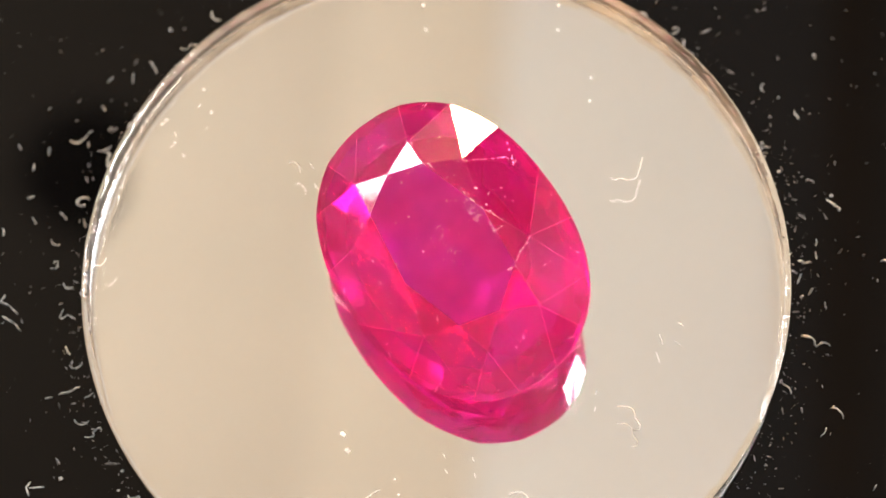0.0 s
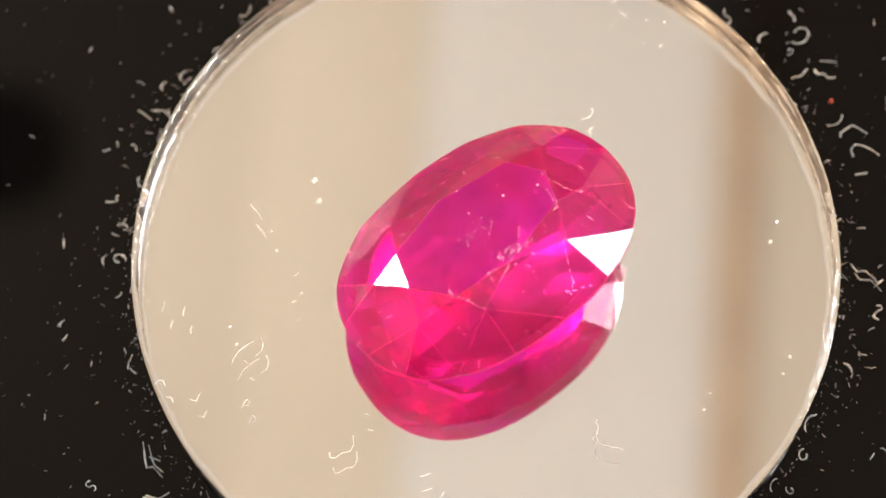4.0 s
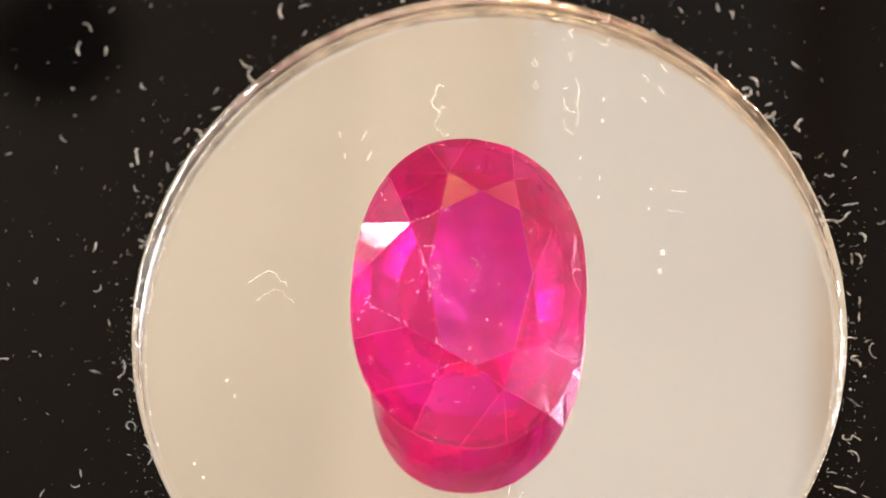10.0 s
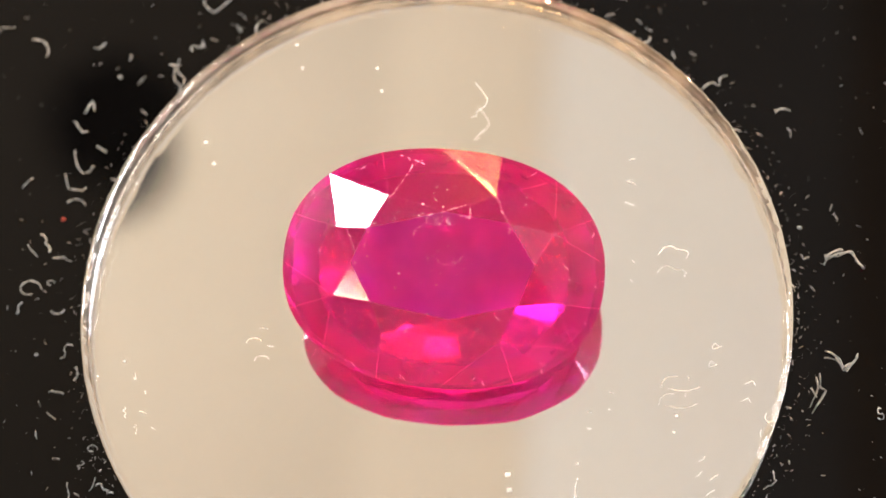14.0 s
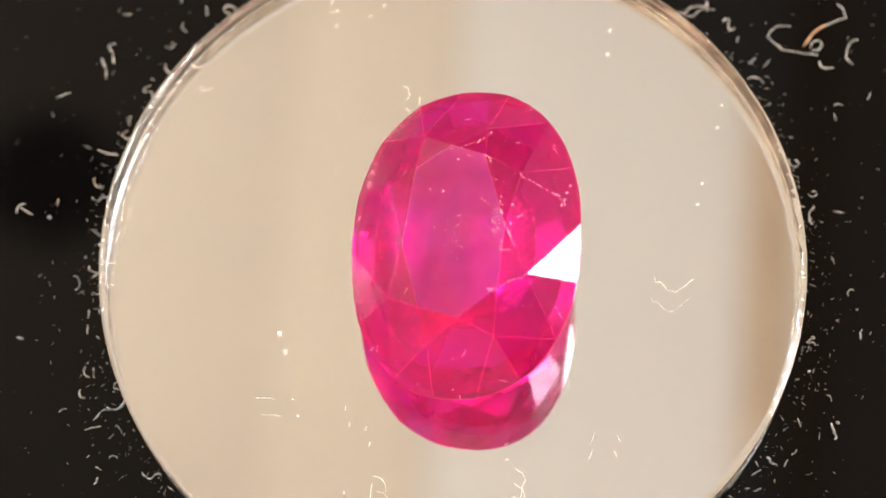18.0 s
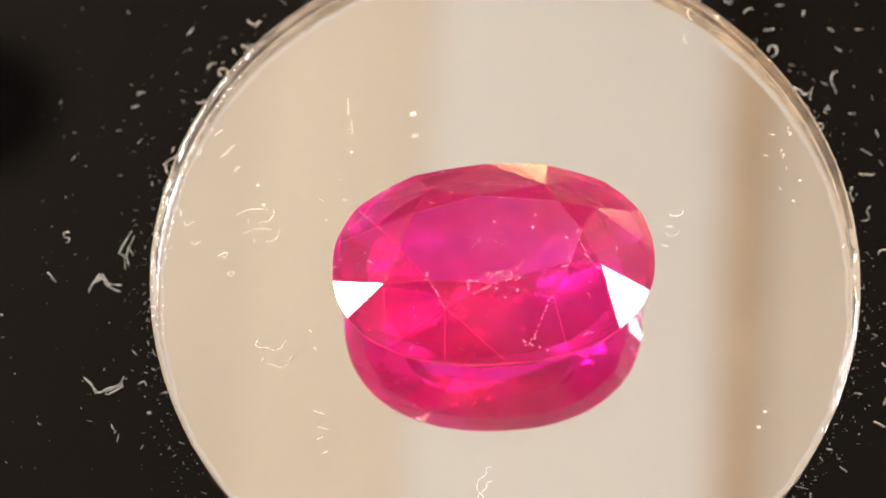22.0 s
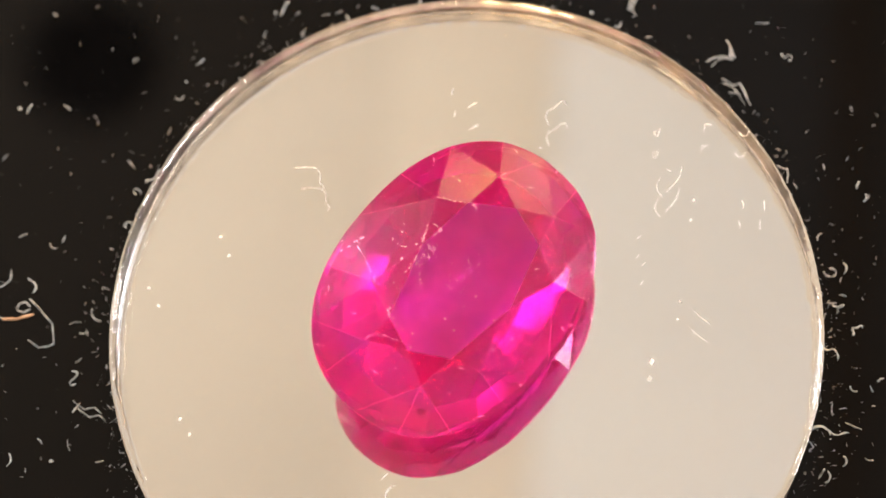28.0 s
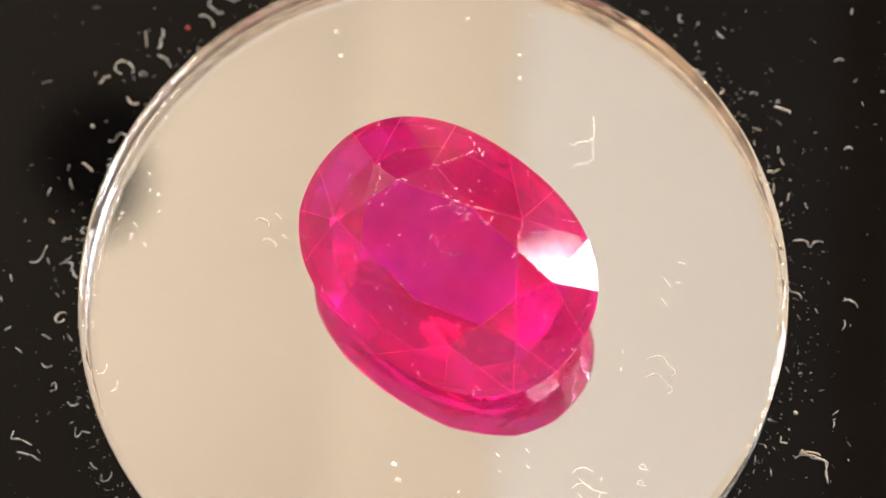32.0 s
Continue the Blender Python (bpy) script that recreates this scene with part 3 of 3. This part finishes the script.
# on the black plate
lint_on(PLATE, "curl", -18.60, 6.31, 0.59, 33)
lint_on(PLATE, "rod", -19.17, 7.00, 0.33, 61)
lint_on(PLATE, "rod", -16.08, 7.00, 0.28, 81)
lint_on(PLATE, "rod", -15.46, 7.62, 0.31, 81)
lint_on(PLATE, "curl", -14.40, 7.92, 0.52, -5)
lint_on(PLATE, "rod", -13.95, 8.12, 0.48, 49)
lint_on(PLATE, "squiggle", -13.01, 8.27, 0.53, -15)
lint_on(PLATE, "rod", -13.34, 7.50, 0.54, 16)
lint_on(PLATE, "rod", -16.20, 5.79, 0.27, 16)
lint_on(PLATE, "rod", -17.30, 4.50, 0.31, 91)
lint_on(PLATE, "rod", -16.10, 4.85, 0.32, -61)
lint_on(PLATE, "loop", -14.25, 5.39, 0.74, 16)
lint_on(PLATE, "rod", -14.99, 4.92, 0.39, -52)
lint_on(PLATE, "rod", -17.55, 3.23, 0.32, 33)
lint_on(PLATE, "curl", -15.36, 3.90, 0.45, -43)
lint_on(PLATE, "squiggle", -15.35, 2.99, 0.62, 60)
lint_on(PLATE, "curl", -14.92, 2.10, 0.44, -34)
lint_on(PLATE, "squiggle", -15.01, 0.96, 0.85, -61)
lint_on(PLATE, "rod", -14.98, -0.40, 0.40, -65)
lint_on(PLATE, "curl", -14.70, -1.04, 0.47, 6)
lint_on(PLATE, "rod", -15.73, -2.14, 0.32, 6)
lint_on(PLATE, "rod", -14.96, -1.95, 0.84, 16)
lint_on(PLATE, "rod", -14.26, -2.19, 0.37, 27)
lint_on(PLATE, "curl", -14.58, -3.20, 0.51, -14)
lint_on(PLATE, "squiggle", -14.11, -3.64, 0.82, 38)
lint_on(PLATE, "speck", -15.38, -5.22, 0.20, 16)
lint_on(PLATE, "speck", -13.14, -5.15, 0.14, 16)
lint_on(PLATE, "speck", -13.31, -5.85, 0.14, 16)
lint_on(PLATE, "squiggle", -12.73, -6.19, 0.57, 16)
lint_on(PLATE, "curl", -13.03, -6.81, 0.60, -42)
lint_on(PLATE, "curl", -12.12, -6.77, 0.39, 38)
lint_on(PLATE, "rod", -11.94, -7.63, 0.35, -61)
lint_on(PLATE, "rod", -11.61, -8.18, 0.29, -61)
lint_on(PLATE, "curl", -10.75, -9.53, 0.47, -42)
lint_on(PLATE, "curl", -10.42, -10.33, 0.38, -32)
lint_on(PLATE, "curl", -9.05, -10.06, 0.68, 48)
lint_on(PLATE, "squiggle", -9.41, -9.43, 0.63, -23)
lint_on(PLATE, "rod", -16.17, -8.61, 0.49, 39)
lint_on(PLATE, "curl", -10.66, -11.19, 0.35, 60)
lint_on(PLATE, "rod", -9.33, -11.15, 0.62, 44)
lint_on(PLATE, "rod", -9.27, -10.52, 0.89, 60)
lint_on(PLATE, "rod", -8.46, -10.71, 0.36, -27)
lint_on(PLATE, "rod", -8.31, -12.31, 0.27, 1)
lint_on(PLATE, "curl", -8.10, -11.68, 0.29, 39)
lint_on(PLATE, "squiggle", -8.11, -12.73, 0.35, 39)
lint_on(PLATE, "squiggle", -6.51, -11.54, 0.78, -18)
lint_on(PLATE, "squiggle", -6.06, -12.69, 0.63, 11)
lint_on(PLATE, "squiggle", -5.05, -12.41, 0.80, 123)
lint_on(PLATE, "rod", -4.69, -12.76, 0.28, 60)
lint_on(PLATE, "loop", -3.70, -12.71, 0.73, 60)
lint_on(PLATE, "curl", -3.78, -13.22, 0.49, -27)
lint_on(PLATE, "curl", -2.29, -12.88, 0.39, 123)
lint_on(PLATE, "curl", -1.52, -15.03, 0.34, -37)
lint_on(PLATE, "squiggle", 0.48, -12.68, 0.86, 20)
lint_on(PLATE, "rod", -0.96, -15.00, 0.32, 138)
lint_on(PLATE, "speck", 4.20, -19.14, 0.15, 127)
lint_on(PLATE, "squiggle", 4.75, -14.58, 0.73, 127)
lint_on(PLATE, "rod", 6.38, -14.27, 0.52, 68)
lint_on(PLATE, "speck", 9.16, -8.41, 0.20, 127)
lint_on(PLATE, "rod", 10.24, -9.31, 0.27, 59)
lint_on(PLATE, "rod", 12.16, -6.07, 0.40, 50)
lint_on(PLATE, "curl", 12.77, -5.42, 0.67, 127)
lint_on(PLATE, "squiggle", 11.03, -4.24, 0.72, 78)
lint_on(PLATE, "squiggle", 12.34, -2.68, 1.14, 93)
lint_on(PLATE, "rod", 12.88, -1.34, 0.27, 94)
lint_on(PLATE, "rod", 12.41, -0.77, 0.31, -126)
lint_on(PLATE, "rod", 12.07, -0.24, 0.40, -116)
lint_on(PLATE, "squiggle", 12.32, 0.39, 0.43, -126)
lint_on(PLATE, "rod", 12.80, 0.61, 0.29, 94)
lint_on(PLATE, "rod", 12.86, 1.11, 0.29, -106)
lint_on(PLATE, "rod", 12.48, 2.17, 0.35, 141)
lint_on(PLATE, "squiggle", 13.71, 2.51, 0.66, -158)
lint_on(PLATE, "speck", 13.68, 2.88, 0.17, 171)
lint_on(PLATE, "curl", 12.98, 3.54, 0.31, 151)
lint_on(PLATE, "rod", 16.49, 3.52, 0.37, 166)
lint_on(PLATE, "curl", 15.29, 0.11, 0.32, 151)
lint_on(PLATE, "rod", 17.35, -0.23, 0.36, 122)
lint_on(PLATE, "squiggle", 11.39, 5.11, 0.86, 113)
lint_on(PLATE, "speck", 17.45, 1.71, 0.14, 171)
lint_on(PLATE, "curl", 18.58, -0.63, 0.51, 174)
lint_on(PLATE, "curl", 18.25, 0.23, 0.70, 119)
lint_on(PLATE, "rod", 18.20, -1.71, 0.27, -102)
lint_on(PLATE, "speck", 11.87, 4.04, 0.15, -145)
lint_on(PLATE, "rod", 12.82, 6.26, 0.39, -66)
lint_on(PLATE, "squiggle", 13.81, 8.55, 0.33, 175)
lint_on(PLATE, "curl", 11.68, 7.48, 0.31, -103)
lint_on(PLATE, "speck", 12.24, 7.02, 0.12, -145)
lint_on(PLATE, "curl", 9.09, 9.38, 0.75, 118)
lint_on(PLATE, "loop", 8.69, 10.20, 0.48, -145)
lint_on(PLATE, "curl", 8.42, 9.62, 0.53, 156)
lint_on(PLATE, "loop", 7.50, 10.92, 0.64, 166)
lint_on(PLATE, "curl", 6.36, 11.35, 0.87, 147)
lint_on(PLATE, "curl", 7.81, 13.83, 0.37, -155)
lint_on(PLATE, "rod", 8.61, 14.73, 0.33, -82)
lint_on(PLATE, "rod", 12.93, 11.59, 0.37, -145)
lint_on(PLATE, "rod", 7.92, 13.34, 0.29, 138)
lint_on(PLATE, "speck", 13.56, 13.33, 0.21, -101)
lint_on(PLATE, "rod", 13.41, 12.97, 0.42, -46)
lint_on(PLATE, "rod", 8.98, 15.97, 0.33, -36)
lint_on(PLATE, "curl", 7.15, 16.08, 1.24, -79)
lint_on(PLATE, "curl", 4.63, 13.15, 0.68, -169)
lint_on(PLATE, "rod", 4.63, 13.96, 0.44, -101)
lint_on(PLATE, "squiggle", 4.12, 13.73, 0.52, -159)
lint_on(PLATE, "squiggle", 2.62, 14.64, 0.83, -121)
lint_on(PLATE, "rod", 3.23, 14.28, 0.28, -69)
lint_on(PLATE, "rod", 0.83, 16.52, 0.27, -158)
lint_on(PLATE, "speck", -0.04, 16.37, 0.20, -101)
lint_on(PLATE, "rod", 0.31, 15.59, 0.44, 173)
lint_on(PLATE, "rod", -0.68, 14.72, 0.34, -101)
lint_on(PLATE, "squiggle", -2.57, 16.39, 0.70, -168)
lint_on(PLATE, "rod", -2.80, 15.16, 0.48, -90)
lint_on(PLATE, "curl", 0.55, 17.82, 0.53, -34)
lint_on(PLATE, "curl", -0.66, 19.71, 0.90, -97)
lint_on(PLATE, "rod", -0.82, 21.30, 0.57, -56)
lint_on(PLATE, "curl", -5.05, 14.66, 0.82, -56)
lint_on(PLATE, "red", -5.86, 14.62, 0.23, -56)
lint_on(PLATE, "rod", -5.45, 16.66, 0.58, -12)
lint_on(PLATE, "rod", -7.48, 14.82, 0.68, -105)
lint_on(PLATE, "squiggle", -6.95, 14.59, 0.78, -105)
lint_on(PLATE, "rod", -7.17, 13.68, 0.74, -66)
lint_on(PLATE, "loop", -8.75, 14.00, 1.24, -56)
lint_on(PLATE, "squiggle", -9.56, 13.86, 0.49, -56)
lint_on(PLATE, "loop", -8.13, 13.48, 0.43, -56)
lint_on(PLATE, "curl", -8.88, 12.57, 0.52, -56)
lint_on(PLATE, "squiggle", -9.88, 11.39, 0.77, 8)
lint_on(PLATE, "curl", -10.38, 10.55, 0.56, -142)
lint_on(PLATE, "rod", -11.35, 10.69, 0.58, -66)
lint_on(PLATE, "rod", -12.16, 10.32, 0.44, -95)
lint_on(PLATE, "rod", -13.02, 10.34, 0.32, -132)
lint_on(PLATE, "loop", -12.29, 8.31, 0.54, -56)
lint_on(PLATE, "squiggle", -13.22, 7.01, 0.82, -25)
lint_on(PLATE, "speck", -10.62, 12.22, 0.17, -56)
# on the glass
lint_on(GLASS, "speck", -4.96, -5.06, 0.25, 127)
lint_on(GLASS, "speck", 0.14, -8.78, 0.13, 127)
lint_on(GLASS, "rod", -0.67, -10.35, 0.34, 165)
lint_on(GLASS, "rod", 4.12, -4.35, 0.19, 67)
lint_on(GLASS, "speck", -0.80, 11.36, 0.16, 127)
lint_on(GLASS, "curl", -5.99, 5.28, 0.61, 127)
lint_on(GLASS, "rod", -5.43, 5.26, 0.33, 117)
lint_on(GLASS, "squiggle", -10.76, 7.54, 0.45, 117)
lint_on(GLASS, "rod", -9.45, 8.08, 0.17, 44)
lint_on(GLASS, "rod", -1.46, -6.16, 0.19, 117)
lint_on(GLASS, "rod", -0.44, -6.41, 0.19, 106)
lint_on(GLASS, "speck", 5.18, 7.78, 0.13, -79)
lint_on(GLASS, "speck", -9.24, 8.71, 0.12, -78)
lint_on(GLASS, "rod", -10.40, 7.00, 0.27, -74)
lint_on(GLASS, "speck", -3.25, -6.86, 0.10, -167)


def bent_lint(height, x, y, heading, bends, paint=None):
    """One crooked fibre from (x, y): each bend is a turn in degrees, then a length."""
    p, a = Vector((0, 0, 0)), radians(heading)
    pts = [p.copy()]
    for turn, length in bends:
        a += radians(turn)
        for k in range(3):
            p = p + Vector((math.cos(a), math.sin(a), 0)) * length / 3
            pts.append(p + Vector((random.gauss(0, 0.008), random.gauss(0, 0.008), 0.015 * (len(pts) % 3))))
    tan = paint is not None
    where = "on the mirror glass" if height else "on the glossy black plate"
    ob = part("lint_fibre", strand(pts, 0.011 if height else 0.060 if tan else 0.036), paint if tan else LINT_LIT if height else LINT)
    tagged(ob, ("thick tan lint fibre " if tan else "crooked thin white lint fibre " if len(bends) > 2 else "short white lint fibre ") + where, "lint fibre", "lint fibres")
    low = min(q.co.z for q in ob.data.vertices)
    turns_with_plate(ob, pose(x * MM, y * MM, height * MM - low), LEAN if height else PLATE_LEAN)


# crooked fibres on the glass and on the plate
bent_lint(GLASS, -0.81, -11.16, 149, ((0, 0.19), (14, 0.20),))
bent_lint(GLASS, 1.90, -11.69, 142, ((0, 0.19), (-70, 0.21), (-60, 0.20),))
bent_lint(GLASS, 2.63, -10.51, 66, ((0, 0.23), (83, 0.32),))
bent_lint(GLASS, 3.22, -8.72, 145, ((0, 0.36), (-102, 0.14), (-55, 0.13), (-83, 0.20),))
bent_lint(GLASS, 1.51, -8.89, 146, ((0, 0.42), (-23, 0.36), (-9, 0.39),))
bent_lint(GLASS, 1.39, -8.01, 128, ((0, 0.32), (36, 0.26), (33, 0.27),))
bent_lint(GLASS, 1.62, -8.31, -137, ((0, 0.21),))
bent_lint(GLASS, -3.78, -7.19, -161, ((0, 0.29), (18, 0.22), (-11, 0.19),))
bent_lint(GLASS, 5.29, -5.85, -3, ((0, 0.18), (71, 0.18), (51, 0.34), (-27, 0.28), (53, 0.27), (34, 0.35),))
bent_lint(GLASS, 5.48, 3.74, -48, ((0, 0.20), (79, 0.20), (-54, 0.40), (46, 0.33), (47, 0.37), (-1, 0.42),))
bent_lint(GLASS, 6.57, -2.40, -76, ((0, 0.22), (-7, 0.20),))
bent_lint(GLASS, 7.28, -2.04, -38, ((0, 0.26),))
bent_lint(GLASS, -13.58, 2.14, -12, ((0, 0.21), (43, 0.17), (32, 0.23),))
bent_lint(PLATE, 8.82, -9.73, -142, ((0, 0.23), (114, 0.63), (-26, 0.44), (-73, 0.35), (23, 0.45),))
bent_lint(PLATE, 8.78, -9.78, -30, ((0, 0.57), (-43, 0.13),))
bent_lint(PLATE, 5.67, -11.68, -81, ((0, 0.37), (-38, 0.67), (103, 0.53), (26, 0.34),))
bent_lint(PLATE, 4.85, -11.97, -144, ((0, 0.54), (53, 0.23), (-87, 1.01),))
bent_lint(PLATE, 4.21, -12.01, -118, ((0, 0.42),))
bent_lint(PLATE, 4.66, 15.79, -146, ((0, 0.53), (42, 0.38), (28, 0.21), (64, 0.74), (31, 0.73), (4, 0.60),))
bent_lint(PLATE, 5.73, 17.51, -11, ((0, 0.34), (-38, 0.39), (-81, 0.46), (8, 0.50),))
bent_lint(PLATE, 5.76, 16.45, -111, ((0, 0.56), (17, 0.65),), LINT_TAN)
bent_lint(PLATE, 5.76, 15.35, 101, ((0, 0.28), (-59, 0.29), (-77, 0.23), (-66, 0.28), (-55, 0.24),))
bent_lint(PLATE, 6.32, 15.06, -55, ((0, 0.22), (63, 0.26), (29, 0.27),))
bent_lint(PLATE, 0.64, 14.05, 25, ((0, 0.36), (58, 0.34), (-51, 0.59),))
bent_lint(PLATE, 1.42, 15.10, -59, ((0, 0.48),))
bent_lint(PLATE, -17.26, 1.99, -123, ((0, 0.31), (95, 0.33), (-20, 0.49),))
bent_lint(PLATE, -16.55, -5.76, 105, ((0, 0.34), (-56, 0.26),))
bent_lint(PLATE, -16.55, -5.46, -2, ((0, 0.55),))
bent_lint(PLATE, 1.85, 14.93, -149, ((0, 0.57), (48, 0.38), (-49, 0.35),))
bent_lint(PLATE, -3.41, 15.98, -135, ((0, 0.56), (20, 0.46), (71, 0.31), (53, 0.28),))
bent_lint(PLATE, -2.00, 16.59, 6, ((0, 0.60), (-139, 0.41),))
bent_lint(PLATE, 9.12, -11.18, 70, ((0, 0.80), (74, 0.47), (-20, 0.36), (67, 0.41),))
bent_lint(PLATE, 8.42, -9.32, 144, ((0, 0.26), (-88, 0.22),))
bent_lint(PLATE, 5.83, -12.71, 157, ((0, 0.35), (-99, 0.35), (29, 0.50),))
bent_lint(PLATE, 4.66, -11.93, -138, ((0, 0.46), (-32, 0.78),))
bent_lint(PLATE, -17.95, -1.08, 52, ((0, 0.59),))
bent_lint(PLATE, -16.72, 0.54, 126, ((0, 0.41), (18, 0.55),))
bent_lint(PLATE, 6.13, -12.79, 176, ((0, 0.69), (-103, 0.56), (40, 0.45),))
bent_lint(PLATE, -4.35, 15.71, -131, ((0, 0.66), (67, 0.54), (53, 0.19),))
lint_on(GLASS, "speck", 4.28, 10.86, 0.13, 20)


def fine_dust():
    """Uncountable crumbs on the plate, thickest along the edge of the mirror."""
    rng = np.random.default_rng(5)
    bm = bmesh.new()
    for i in range(2300):
        near = rng.random() < 0.5
        a = rng.random() * 2 * math.pi
        clump = 0.5 + 0.5 * math.sin(3 * a + 1.0) * math.sin(5 * a)
        r = 13.0 + (abs(rng.normal()) * (0.3 + 0.5 * clump) if near else rng.random() * 9)
        c = Vector((DISC_X + r * math.cos(a), DISC_Y + r * math.sin(a), 0))
        s = float(np.clip(rng.lognormal(-4.05, 0.55), 0.008, 0.085))
        if r - s * 1.6 < 12.9:
            continue
        long, turn = rng.uniform(0.8, 4.0), rng.random() * math.pi
        q = []
        for k in range(5):
            b = 2 * math.pi * k / 5
            d = Vector((math.cos(b) * s * long, math.sin(b) * s * 0.7, 0)) * rng.uniform(0.6, 1.2)
            d.rotate(Euler((0, 0, turn)))
            q.append(bm.verts.new((c + d + Vector((0, 0, 0.002))) * MM))
        tip = bm.verts.new((c + Vector((0, 0, s * 0.8))) * MM)
        for k in range(5):
            bm.faces.new((q[k], q[(k + 1) % 5], tip))
        bm.faces.new(q[::-1])
    return bm


dust = tagged(part("fine_dust", fine_dust(), DUST), "fine grey dust crumbs scattered over the black plate", "dust", kind="stuff")
turns_with_plate(dust, Matrix(), PLATE_LEAN)

motions()
